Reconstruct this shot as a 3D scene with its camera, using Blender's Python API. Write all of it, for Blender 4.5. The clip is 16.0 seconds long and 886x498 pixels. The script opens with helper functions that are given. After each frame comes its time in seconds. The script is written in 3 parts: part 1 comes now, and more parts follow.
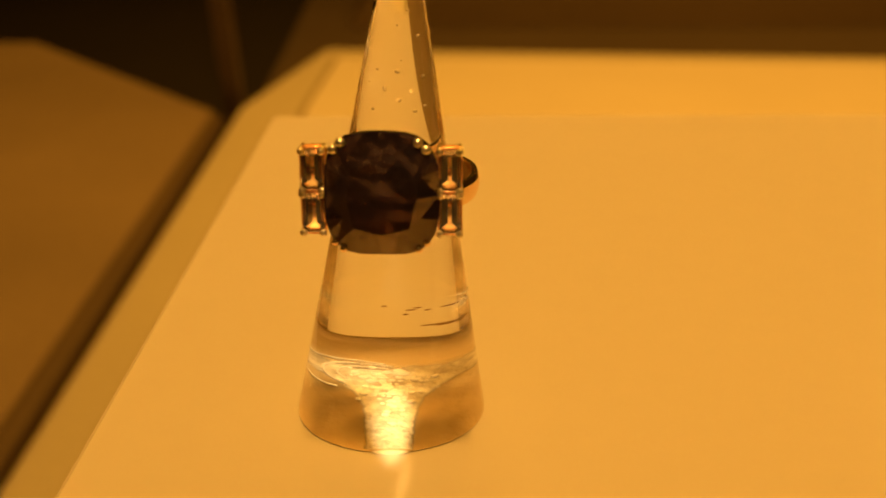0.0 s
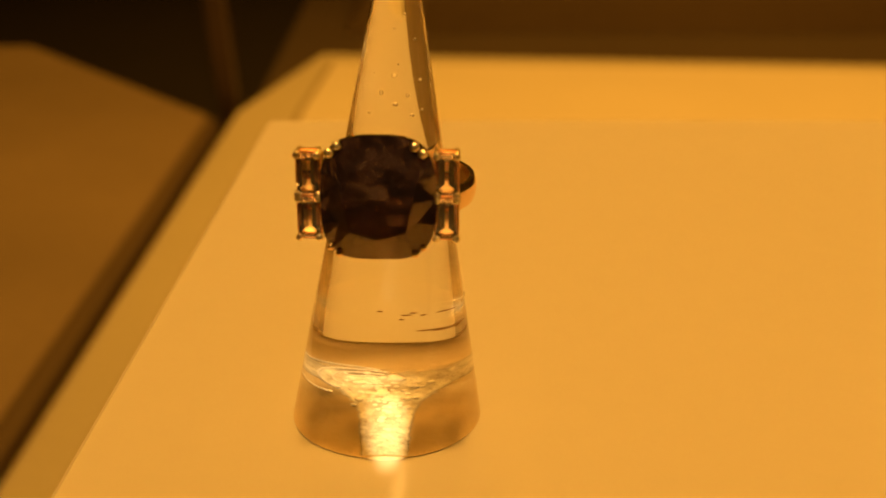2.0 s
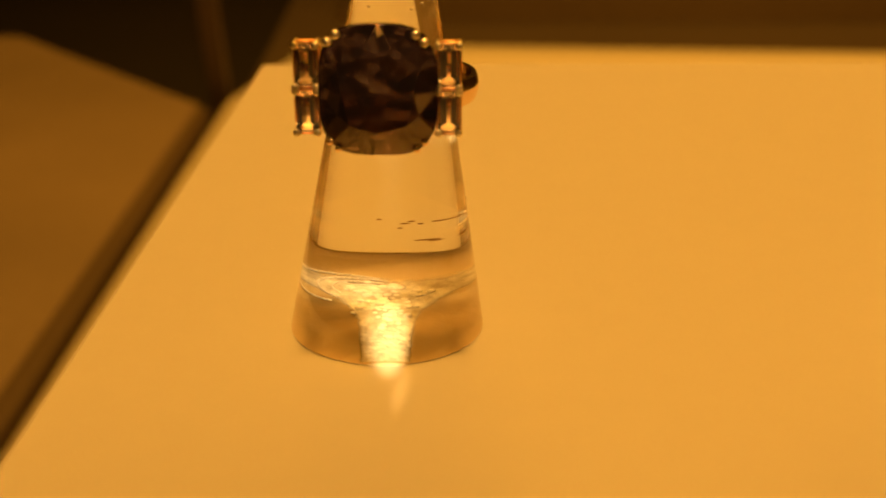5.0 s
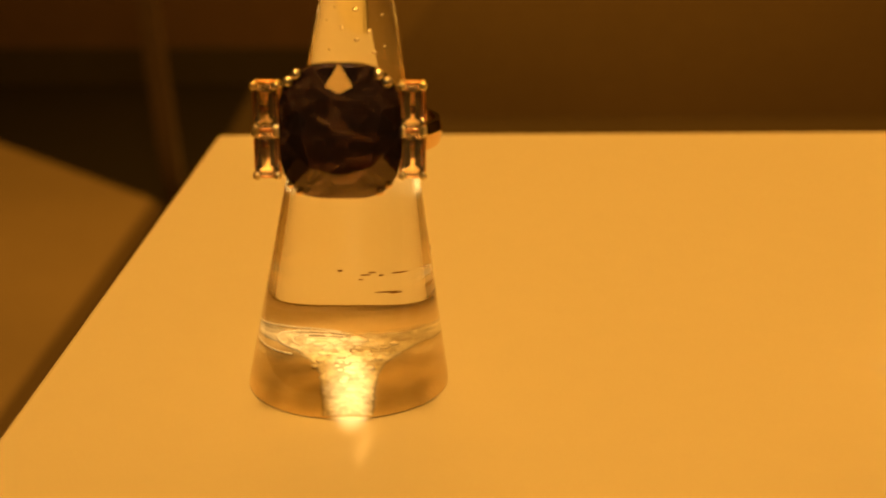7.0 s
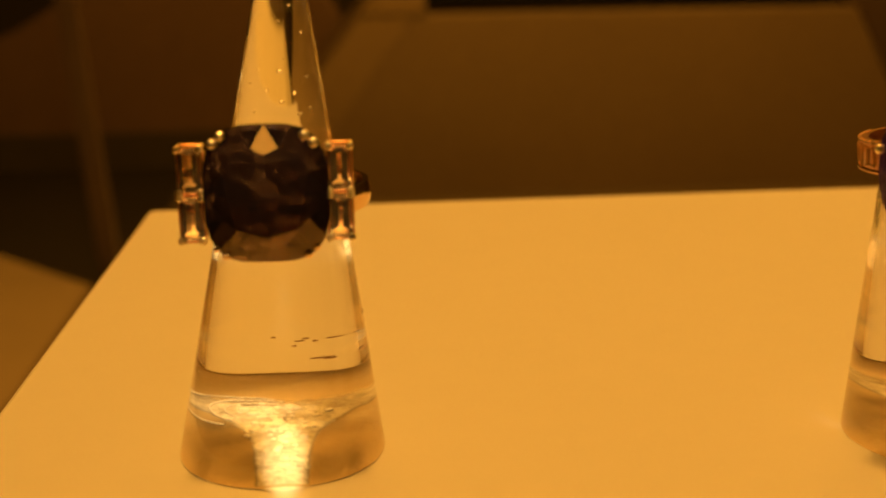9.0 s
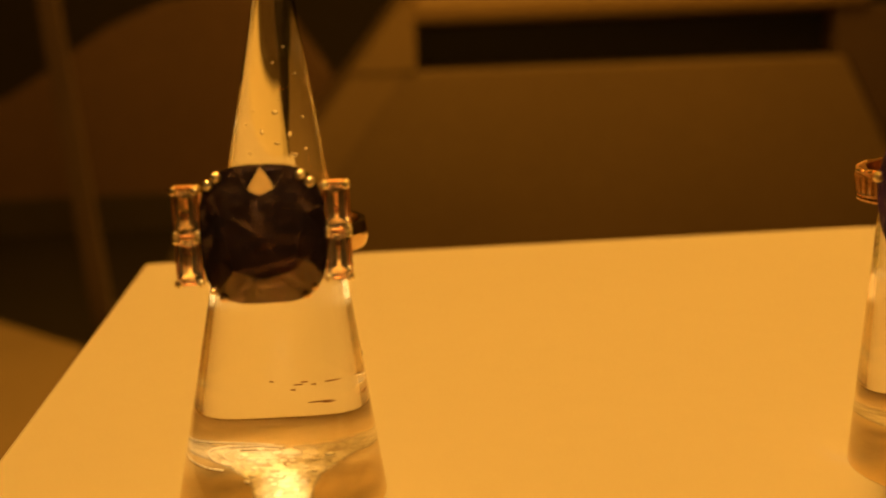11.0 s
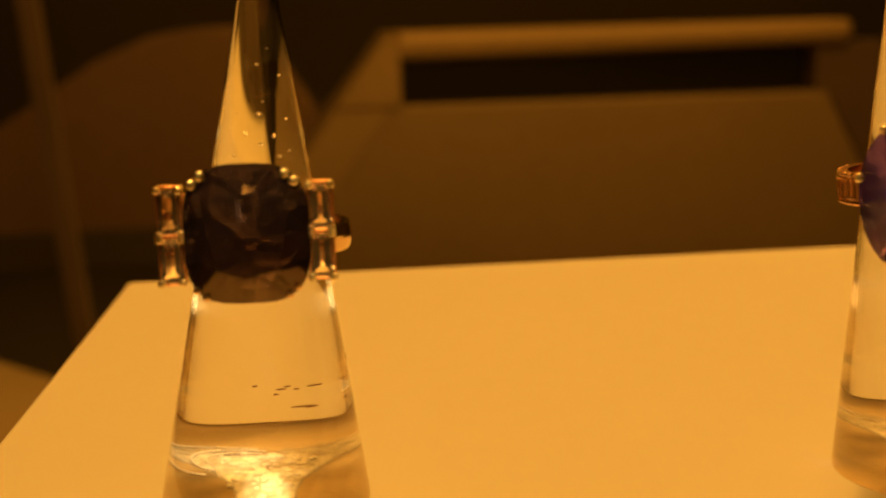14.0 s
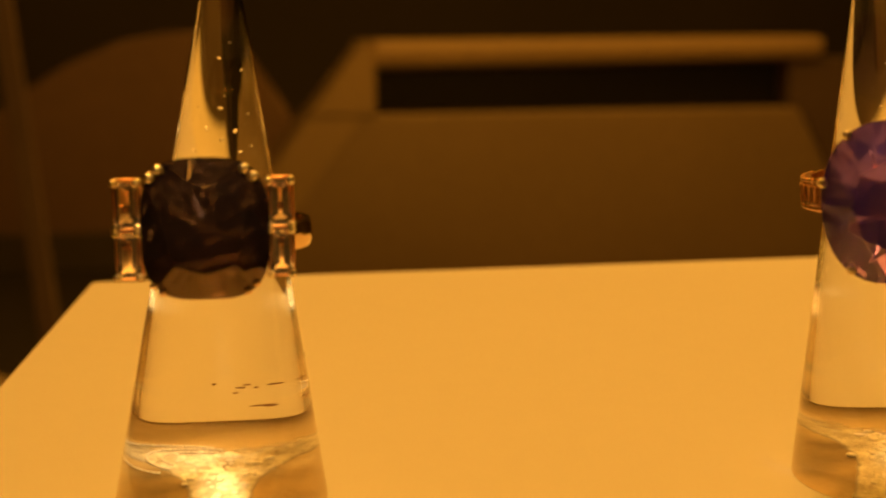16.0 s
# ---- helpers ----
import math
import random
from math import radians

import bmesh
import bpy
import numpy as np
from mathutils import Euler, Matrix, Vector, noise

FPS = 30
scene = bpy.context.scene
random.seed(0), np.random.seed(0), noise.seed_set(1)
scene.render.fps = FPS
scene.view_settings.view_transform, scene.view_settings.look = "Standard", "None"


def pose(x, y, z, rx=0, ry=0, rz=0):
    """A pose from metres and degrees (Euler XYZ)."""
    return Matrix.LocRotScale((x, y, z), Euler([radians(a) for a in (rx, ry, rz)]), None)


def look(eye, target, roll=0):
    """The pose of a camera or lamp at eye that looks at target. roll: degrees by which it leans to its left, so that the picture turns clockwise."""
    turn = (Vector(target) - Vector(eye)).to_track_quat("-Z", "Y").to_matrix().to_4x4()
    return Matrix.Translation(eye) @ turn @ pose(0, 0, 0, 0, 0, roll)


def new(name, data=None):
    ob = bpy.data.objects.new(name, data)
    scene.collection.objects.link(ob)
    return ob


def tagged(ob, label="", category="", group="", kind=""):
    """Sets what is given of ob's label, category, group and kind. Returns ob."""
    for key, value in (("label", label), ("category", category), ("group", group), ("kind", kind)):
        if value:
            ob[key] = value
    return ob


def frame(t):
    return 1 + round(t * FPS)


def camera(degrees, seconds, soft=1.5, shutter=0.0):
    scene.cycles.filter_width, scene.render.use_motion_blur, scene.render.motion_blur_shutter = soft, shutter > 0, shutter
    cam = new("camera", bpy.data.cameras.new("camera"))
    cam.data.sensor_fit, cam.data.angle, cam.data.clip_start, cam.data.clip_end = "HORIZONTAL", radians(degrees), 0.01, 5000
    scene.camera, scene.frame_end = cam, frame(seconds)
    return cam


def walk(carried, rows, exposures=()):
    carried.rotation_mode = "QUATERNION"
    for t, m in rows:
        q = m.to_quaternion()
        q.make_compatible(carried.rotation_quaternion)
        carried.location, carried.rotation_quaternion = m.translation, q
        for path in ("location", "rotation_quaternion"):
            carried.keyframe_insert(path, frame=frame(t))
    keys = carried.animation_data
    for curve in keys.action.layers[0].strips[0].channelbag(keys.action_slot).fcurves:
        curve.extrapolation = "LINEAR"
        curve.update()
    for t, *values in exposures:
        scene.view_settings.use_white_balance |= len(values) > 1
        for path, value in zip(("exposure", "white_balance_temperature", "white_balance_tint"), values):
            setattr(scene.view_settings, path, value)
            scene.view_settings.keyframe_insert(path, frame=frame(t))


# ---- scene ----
# ---- camera and walk ----
cam = camera(38.02, 16.0, soft=1.7)
cam.data.dof.use_dof = True
cam.data.dof.focus_distance = 0.208
cam.data.dof.aperture_fstop = 20.0
WALK = [
    (0, look((0.00832, -0.18704, 0.10251), (0.00872, -0.00134, 0.02823), -0.125)),
    (0.5, look((0.00824, -0.18694, 0.10304), (0.00841, -0.00132, 0.02860), -0.225)),
    (1, look((0.00829, -0.18639, 0.10305), (0.00846, -0.00063, 0.02894), -0.379)),
    (1.5, look((0.00829, -0.18687, 0.10281), (0.00870, -0.00085, 0.02933), -0.190)),
    (2, look((0.00807, -0.18589, 0.10203), (0.00927, 0.00010, 0.02849), 0.162)),
    (2.5, look((0.00883, -0.18740, 0.10070), (0.00958, -0.00138, 0.02724), -0.116)),
    (3, look((0.00842, -0.18673, 0.09793), (0.00965, -0.00121, 0.02322), -0.126)),
    (3.5, look((0.00809, -0.18748, 0.09503), (0.00974, -0.00251, 0.01899), 0.037)),
    (6, look((0.00534, -0.18447, 0.08317), (0.00994, 0.00347, 0.01492), -0.220)),
    (6.5, look((0.00496, -0.18381, 0.08141), (0.01242, 0.00592, 0.01858), -0.037)),
    (7, look((0.00527, -0.18332, 0.07856), (0.01489, 0.00715, 0.01834), 0.330)),
    (7.5, look((0.00508, -0.18249, 0.07655), (0.02027, 0.00785, 0.01708), 0.709)),
    (8, look((0.00529, -0.18213, 0.07568), (0.02182, 0.00910, 0.01946), 0.454)),
    (8.5, look((0.00559, -0.18226, 0.07438), (0.02374, 0.00912, 0.01922), 0.117)),
    (9, look((0.00686, -0.18156, 0.07557), (0.02574, 0.01149, 0.02683), -0.719)),
    (9.5, look((0.00708, -0.18173, 0.07579), (0.02701, 0.01217, 0.03102), -0.993)),
    (12, look((0.00545, -0.18051, 0.07046), (0.02521, 0.01494, 0.03295), -2.131)),
    (12.5, look((0.00517, -0.18088, 0.07005), (0.02506, 0.01488, 0.03425), -2.167)),
    (13, look((0.00555, -0.18136, 0.06969), (0.02652, 0.01439, 0.03445), -1.991)),
    (13.5, look((0.00579, -0.18151, 0.06867), (0.02814, 0.01418, 0.03391), -1.755)),
    (14, look((0.00623, -0.18179, 0.06813), (0.02893, 0.01385, 0.03335), -1.690)),
    (14.5, look((0.00647, -0.18178, 0.06703), (0.02959, 0.01383, 0.03240), -1.162)),
    (15, look((0.00698, -0.18124, 0.06632), (0.03057, 0.01427, 0.03140), -1.320)),
    (15.5, look((0.00751, -0.18119, 0.06630), (0.03318, 0.01416, 0.03196), -0.784)),
    (16, look((0.00791, -0.18086, 0.06645), (0.03488, 0.01448, 0.03306), -0.548)),
]
EXPOSURES = [(0, 0.05), (3.5, 0.02), (7, 0.04), (9.5, 0.0), (12, 0.09), (16, 0.09)]
walk(cam, WALK, EXPOSURES)

# ---- world, lamps ----
WARM = (1.0, 0.395, 0.034)
world = bpy.data.worlds.new("dim_room")
scene.world = world
world.use_nodes = True
world.node_tree.nodes["Background"].inputs[0].default_value = (0.010, 0.005, 0.0012, 1)
world.node_tree.nodes["Background"].inputs[1].default_value = 0.5


def lamp(name, kind, m, watts, color=WARM, **more):
    data = bpy.data.lights.new(name, kind)
    data.energy, data.color = watts, color
    if kind == "AREA":
        data.shape = more["shape"]
        data.size = more["size"]
        data.size_y = more.get("size_y", more["size"])
    else:
        data.spot_size, data.spot_blend = more["spot_size"], more["spot_blend"]
        data.shadow_soft_size = more["shadow_soft_size"]
    ob = new(name, data)
    ob.matrix_world = m
    return ob


lamp("ceiling_light_panel", "AREA", look((0.74, 2.6, 1.85), (0.74, 2.6, 0)), 86, shape="RECTANGLE", size=3.1, size_y=2.2)
# narrow added spots for the cones' focused light, on the two stands' feet
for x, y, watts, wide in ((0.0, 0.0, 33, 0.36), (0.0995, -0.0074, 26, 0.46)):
    beam = lamp("added_spot", "SPOT", look((x + 0.02, y - 0.52, 0.40), (x + 0.0005, y - 0.0078, 0.001)), watts, (1.0, 0.64, 0.24), spot_size=radians(1.55), spot_blend=0.7, shadow_soft_size=0.001)
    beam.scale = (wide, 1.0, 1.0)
# slanting beam added to brighten the glue swirls
beam = lamp("added_spot", "SPOT", look((-0.10, -0.50, 0.42), (-0.0040, 0.0042, 0.0052), 8), 14, (1.0, 0.64, 0.24), spot_size=radians(1.3), spot_blend=0.9, shadow_soft_size=0.001)
beam.scale = (1.0, 0.5, 1.0)
# beams added to brighten the fronts of the two rings
beam = lamp("added_spot", "SPOT", look((0.016, -0.323, 0.624), (0.0, -0.0135, 0.0415)), 32.0, (1.0, 0.58, 0.15), spot_size=radians(1.96), spot_blend=0.45, shadow_soft_size=0.004)
beam.scale = (1.0, 0.43, 1.0)
beam = lamp("added_spot", "SPOT", look((0.055, -0.300, 0.624), (0.0910, -0.021, 0.0445)), 13.0, (1.0, 0.62, 0.28), spot_size=radians(1.5), spot_blend=0.45, shadow_soft_size=0.004)
beam.scale = (1.0, 0.55, 1.0)
# a thin streak in front of the foot, an added spot for the caustic
beam = lamp("added_spot", "SPOT", look((0.004, -0.14, 0.60), (0.0027, -0.0230, 0), -7), 6.5, (1.0, 0.50, 0.12), spot_size=radians(1.5), spot_blend=0.9, shadow_soft_size=0.001)
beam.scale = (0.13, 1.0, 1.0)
# the small bright lamp in the case lid, almost straight over the rings
lamp("lid_lamp", "AREA", look((0.0, -0.06, 1.60), (0.03, 0.03, 0)), 16.2, (1.0, 0.430, 0.060), shape="DISK", size=0.15)
# a small lamp added in front, mirrored in the top facet of the stone
lamp("added_facet_lamp", "AREA", look((-0.052, -0.376, 0.525), (0.0, -0.013, 0.048)), 0.040, (1.0, 0.50, 0.08), shape="DISK", size=0.058)


# ---- materials ----
def material(name, color, rough=0.5, metal=0.0, ior=1.45, trans=0.0, vary=0.12, grain=400.0, stain=12.0, bump=0.0, bump_scale=900.0):
    m = bpy.data.materials.new(name)
    m.use_nodes = True
    n, l = m.node_tree.nodes, m.node_tree.links
    b = n["Principled BSDF"]
    b.inputs["Roughness"].default_value = rough
    b.inputs["Metallic"].default_value = metal
    b.inputs["IOR"].default_value = ior
    b.inputs["Transmission Weight"].default_value = trans
    b.inputs["Base Color"].default_value = (*color, 1)
    co = n.new("ShaderNodeTexCoord")
    if vary:
        fine, broad = n.new("ShaderNodeTexNoise"), n.new("ShaderNodeTexNoise")
        fine.inputs["Scale"].default_value, broad.inputs["Scale"].default_value = grain, stain
        fine.inputs["Detail"].default_value = broad.inputs["Detail"].default_value = 4
        add = n.new("ShaderNodeMath")
        add.operation = "MULTIPLY_ADD"
        add.inputs[1].default_value = 0.4
        ramp = n.new("ShaderNodeValToRGB")
        ramp.color_ramp.elements[0].position, ramp.color_ramp.elements[1].position = 0.45, 0.95
        ramp.color_ramp.elements[0].color = (*(c * (1 - vary) for c in color), 1)
        ramp.color_ramp.elements[1].color = (*(min(1, c * (1 + vary)) for c in color), 1)
        l.new(co.outputs["Object"], fine.inputs["Vector"])
        l.new(co.outputs["Object"], broad.inputs["Vector"])
        l.new(fine.outputs["Fac"], add.inputs[0])
        l.new(broad.outputs["Fac"], add.inputs[2])
        l.new(add.outputs[0], ramp.inputs["Fac"])
        l.new(ramp.outputs["Color"], b.inputs["Base Color"])
    if bump:
        tex, bm_node = n.new("ShaderNodeTexNoise"), n.new("ShaderNodeBump")
        tex.inputs["Scale"].default_value = bump_scale
        tex.inputs["Detail"].default_value = 3
        bm_node.inputs["Strength"].default_value = bump
        bm_node.inputs["Distance"].default_value = 0.0006
        l.new(co.outputs["Object"], tex.inputs["Vector"])
        l.new(tex.outputs["Fac"], bm_node.inputs["Height"])
        l.new(bm_node.outputs["Normal"], b.inputs["Normal"])
    return m


WHITE = material("satin_white_paint", (0.80, 0.79, 0.77), 0.50, vary=0.02, grain=150, stain=6)
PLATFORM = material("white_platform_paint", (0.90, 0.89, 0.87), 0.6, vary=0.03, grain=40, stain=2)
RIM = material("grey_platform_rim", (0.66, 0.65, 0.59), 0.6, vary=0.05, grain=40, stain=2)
GROOVE_SHADE = material("groove_shade_tan", (0.40, 0.36, 0.28), 0.8, vary=0.08, grain=60, stain=3)
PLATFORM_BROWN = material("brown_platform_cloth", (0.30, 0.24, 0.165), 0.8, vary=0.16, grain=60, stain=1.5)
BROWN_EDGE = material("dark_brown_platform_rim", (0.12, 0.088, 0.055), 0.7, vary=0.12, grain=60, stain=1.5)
FLOOR = material("black_floor", (0.010, 0.008, 0.006), 0.8, vary=0.3, grain=60, stain=0.9)
CARPET = material("dark_brown_carpet", (0.095, 0.075, 0.055), 0.9, vary=0.2, grain=90, stain=0.8)
WALL = material("near_black_wall", (0.040, 0.033, 0.022), 0.8, vary=0.25, grain=20, stain=0.6)
# lighter copy of the panel colour, for the end that catches light
LIT_SIDE = material("panel_lit_side", (0.205, 0.155, 0.097), 0.5, vary=0.15, grain=25, stain=0.9)
PANEL = material("brown_lacquer_panel", (0.172, 0.130, 0.084), 0.5, vary=0.15, grain=25, stain=0.9)
DIM = material("dim_brown_panel", (0.120, 0.076, 0.053), 0.6, vary=0.2, grain=15, stain=0.8)
LEDGE = material("tan_ledge_board", (0.225, 0.165, 0.10), 0.5, vary=0.15, grain=30, stain=1.2)
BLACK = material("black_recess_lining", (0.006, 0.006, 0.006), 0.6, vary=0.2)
POST = material("bronze_post_metal", (0.085, 0.06, 0.048), 0.5, 0.1, vary=0.15, grain=60, stain=4)
ACRYLIC = material("clear_acrylic", (0.98, 0.975, 0.96), 0.0, ior=1.44, trans=1.0, vary=0)
# dim tones seen in the clear foot, put into an opaque brown sheet
FOOT_SHEET = material("brown_foot_sheet", (0.325, 0.24, 0.108), 0.5, vary=0.6, grain=300, stain=120, bump=0.6, bump_scale=500)
# pale glue whose white also stands for the light focused in the foot
GLUE = material("glossy_pale_glue_light", (0.84, 0.75, 0.57), 0.15, vary=0.55, grain=1500, stain=320, bump=1.0, bump_scale=1200)
GOLD = material("polished_gold", (0.95, 0.70, 0.42), 0.12, 1.0, vary=0.05, grain=800, stain=200)
ROSE = material("satin_rose_gold", (0.72, 0.42, 0.25), 0.38, 1.0, vary=0.1, grain=900, stain=200)
RED_GOLD = material("polished_rose_gold", (0.86, 0.52, 0.32), 0.22, 1.0, vary=0.06, grain=900, stain=200)
SATIN_GOLD = material("satin_gold", (1.0, 0.76, 0.44), 0.42, 1.0, vary=0.08, grain=900, stain=200)
CLAW = material("pale_gold_claw", (1.0, 0.88, 0.66), 0.30, 1.0, vary=0.05, grain=900, stain=200)
DARK_GEM = material("dark_purple_gem", (0.088, 0.060, 0.082), 0.015, ior=2.0, trans=0.90, vary=0)
DARK_GEM.node_tree.nodes["Principled BSDF"].inputs["Specular Tint"].default_value = (1.0, 0.74, 0.44, 1)
PURPLE_GEM = material("purple_gem", (0.34, 0.19, 0.75), 0.02, ior=1.60, trans=0.85, vary=0)
DIAMOND = material("clear_diamond", (1.0, 0.86, 0.68), 0.0, ior=1.55, trans=0.97, vary=0)
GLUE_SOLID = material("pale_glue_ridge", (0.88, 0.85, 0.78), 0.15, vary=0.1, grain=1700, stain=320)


def feather(m):
    """Lets the glue thin out unevenly towards its rim."""
    n, l = m.node_tree.nodes, m.node_tree.links
    uv, sep, tex = n.new("ShaderNodeUVMap"), n.new("ShaderNodeSeparateXYZ"), n.new("ShaderNodeTexNoise")
    co = n.new("ShaderNodeTexCoord")
    uv.uv_map = "spread"
    tex.inputs["Scale"].default_value, tex.inputs["Detail"].default_value = 650.0, 5
    l.new(uv.outputs[0], sep.inputs[0])
    l.new(co.outputs["Object"], tex.inputs["Vector"])

    def calc(kind, a, b):
        node = n.new("ShaderNodeMath")
        node.operation = kind
        for k, v in enumerate((a, b)):
            if isinstance(v, (int, float)):
                node.inputs[k].default_value = v
            else:
                l.new(v, node.inputs[k])
        return node.outputs[0]

    rim = calc("MINIMUM", sep.outputs[0], calc("SUBTRACT", 1.0, sep.outputs[0]))
    top = calc("MULTIPLY", calc("SUBTRACT", 1.0, sep.outputs[1]), 0.9)
    edge = calc("MINIMUM", calc("MULTIPLY", rim, 11.0), calc("MULTIPLY", top, 9.0))
    mask = calc("ADD", edge, calc("MULTIPLY", calc("SUBTRACT", tex.outputs["Fac"], 0.50), 1.0))
    node = n.new("ShaderNodeClamp")
    l.new(mask, node.inputs[0])
    l.new(node.outputs[0], n["Principled BSDF"].inputs["Alpha"])


def grade_sheet(m, pale, front_tone, rim_tone):
    """Paints the foot's light and dark: paler back and front rim, darker upper rim."""
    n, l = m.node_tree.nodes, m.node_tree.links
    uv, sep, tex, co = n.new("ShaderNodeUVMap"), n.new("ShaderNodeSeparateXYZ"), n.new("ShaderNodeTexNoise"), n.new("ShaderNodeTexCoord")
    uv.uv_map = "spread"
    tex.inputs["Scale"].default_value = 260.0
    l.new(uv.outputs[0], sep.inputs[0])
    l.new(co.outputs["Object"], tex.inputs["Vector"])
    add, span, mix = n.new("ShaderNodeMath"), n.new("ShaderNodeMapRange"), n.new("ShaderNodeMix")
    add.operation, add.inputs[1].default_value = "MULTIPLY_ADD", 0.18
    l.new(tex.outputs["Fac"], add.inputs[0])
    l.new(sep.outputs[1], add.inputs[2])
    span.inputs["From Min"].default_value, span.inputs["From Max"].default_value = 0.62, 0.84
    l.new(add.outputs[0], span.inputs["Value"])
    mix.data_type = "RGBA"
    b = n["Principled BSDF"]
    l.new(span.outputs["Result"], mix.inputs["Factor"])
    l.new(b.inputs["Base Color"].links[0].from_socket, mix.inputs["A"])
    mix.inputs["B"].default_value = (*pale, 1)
    rim_uv, two = n.new("ShaderNodeUVMap"), n.new("ShaderNodeSeparateXYZ")
    rim_uv.uv_map = "margin"
    l.new(rim_uv.outputs[0], two.inputs[0])
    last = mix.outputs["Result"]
    for side, tint in ((0, front_tone), (1, rim_tone)):
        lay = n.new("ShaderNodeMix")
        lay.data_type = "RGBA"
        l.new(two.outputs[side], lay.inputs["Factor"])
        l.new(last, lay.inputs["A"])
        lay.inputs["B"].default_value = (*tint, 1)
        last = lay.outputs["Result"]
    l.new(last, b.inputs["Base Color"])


def cells(m, scale):
    """Frothy relief of small bubbles in the glue."""
    n, l = m.node_tree.nodes, m.node_tree.links
    co, tex, rise = n.new("ShaderNodeTexCoord"), n.new("ShaderNodeTexVoronoi"), n.new("ShaderNodeBump")
    tex.inputs["Scale"].default_value = scale
    rise.inputs["Strength"].default_value, rise.inputs["Distance"].default_value = 1.0, 0.00035
    rise.invert = True
    l.new(co.outputs["Object"], tex.inputs["Vector"])
    l.new(tex.outputs["Distance"], rise.inputs["Height"])
    old = n["Principled BSDF"].inputs["Normal"].links[0].from_socket
    l.new(old, rise.inputs["Normal"])
    l.new(rise.outputs["Normal"], n["Principled BSDF"].inputs["Normal"])


feather(GLUE)
grade_sheet(FOOT_SHEET, (0.66, 0.55, 0.33), (0.60, 0.47, 0.25), (0.26, 0.18, 0.08))
cells(GLUE, 700.0)
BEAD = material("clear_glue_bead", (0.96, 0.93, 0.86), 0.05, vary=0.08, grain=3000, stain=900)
RIM_LINE = material("brown_foot_line", (0.40, 0.29, 0.14), 0.6, vary=0.2)
SPECK = material("brown_dust_speck", (0.26, 0.13, 0.045), 0.7, vary=0.2)
BUBBLE = material("bright_air_bubble", (1.0, 0.99, 0.97), 0.34, 1.0, vary=0)


# ---- mesh helpers ----
def part(name, bm, mat, parent=None, label="", smooth=False):
    bmesh.ops.recalc_face_normals(bm, faces=bm.faces)
    mesh = bpy.data.meshes.new(name)
    bm.to_mesh(mesh)
    bm.free()
    mesh.materials.append(mat)
    if smooth:
        mesh.shade_smooth()
    ob = new(name, mesh)
    if parent:
        ob.parent = parent
    if label:
        ob["label"] = label
    return ob


def thing(name, label, category, m=None, group="", kind=""):
    ob = new(name)
    ob.empty_display_size = 0.01
    if m is not None:
        ob.matrix_world = m
    return tagged(ob, label, category, group, kind)


def prism(points, z0, z1, bevel=0.0, segments=2, bm=None):
    """An upright prism over a polygon of (x, y)."""
    bm = bm or bmesh.new()
    low = [bm.verts.new((x, y, z0)) for x, y in points]
    top = [bm.verts.new((x, y, z1)) for x, y in points]
    k = len(points)
    faces = [bm.faces.new(low[::-1]), bm.faces.new(top)]
    faces += [bm.faces.new((low[i], low[(i + 1) % k], top[(i + 1) % k], top[i])) for i in range(k)]
    if bevel:
        edges = list({e for f in faces for e in f.edges})
        bmesh.ops.bevel(bm, geom=edges, offset=bevel, segments=segments, affect="EDGES", profile=0.5)
    return bm


def upright(points, y0, y1, bevel=0.0):
    """A prism over a polygon of (x, z), from y0 to y1."""
    bm = prism(points, y0, y1, bevel)
    bm.transform(Matrix(((1, 0, 0, 0), (0, 0, 1, 0), (0, 1, 0, 0), (0, 0, 0, 1))))
    return bm


def box(x0, x1, y0, y1, z0, z1, bevel=0.0, bm=None):
    return prism([(x0, y0), (x1, y0), (x1, y1), (x0, y1)], z0, z1, bevel, bm=bm)


def rings_mesh(rows, close_top=True, close_bottom=True):
    """Skin over loops of points, all of one count."""
    bm = bmesh.new()
    loops = [[bm.verts.new(p) for p in row] for row in rows]
    k = len(loops[0])
    for a, b in zip(loops, loops[1:]):
        for i in range(k):
            n = (i + 1) % k
            bm.faces.new((a[i], a[n], b[n], b[i]))
    if close_bottom:
        bm.faces.new(loops[0][::-1])
    if close_top:
        bm.faces.new(loops[-1])
    return bm


def ball(bm, place, r, u=10, v=7, squash=(1, 1, 1)):
    bmesh.ops.create_uvsphere(bm, u_segments=u, v_segments=v, radius=r, matrix=Matrix.Translation(place) @ Matrix.Diagonal((*squash, 1)))


def rod(bm, a, b, r0, r1=None, sides=8):
    a, b = Vector(a), Vector(b)
    q = (b - a).to_track_quat("Z", "Y").to_matrix().to_4x4()
    bmesh.ops.create_cone(bm, cap_ends=True, segments=sides, radius1=r0, radius2=r0 if r1 is None else r1, depth=(b - a).length, matrix=Matrix.Translation((a + b) / 2) @ q)


# ---- room ----
TOP = -0.72      # top of the low platforms
FLOOR_Z = -0.80
tagged(part("floor", box(-4, 4, -2.5, 6.2, FLOOR_Z - 0.1, FLOOR_Z), FLOOR), "black floor of the dim showroom", "floor", kind="structure")
tagged(part("wall_north", box(-4, 4, 6.0, 6.15, FLOOR_Z, 2.6), WALL), "near-black wall of the showroom", "wall", kind="structure")
tagged(part("wall_south", box(-4, 4, -2.5, -2.35, FLOOR_Z, 2.6), WALL), "near-black wall of the showroom", "wall", kind="structure")
tagged(part("wall_east", box(4, 4.15, -2.5, 6.2, FLOOR_Z, 2.6), WALL), "near-black wall of the showroom", "wall", kind="structure")
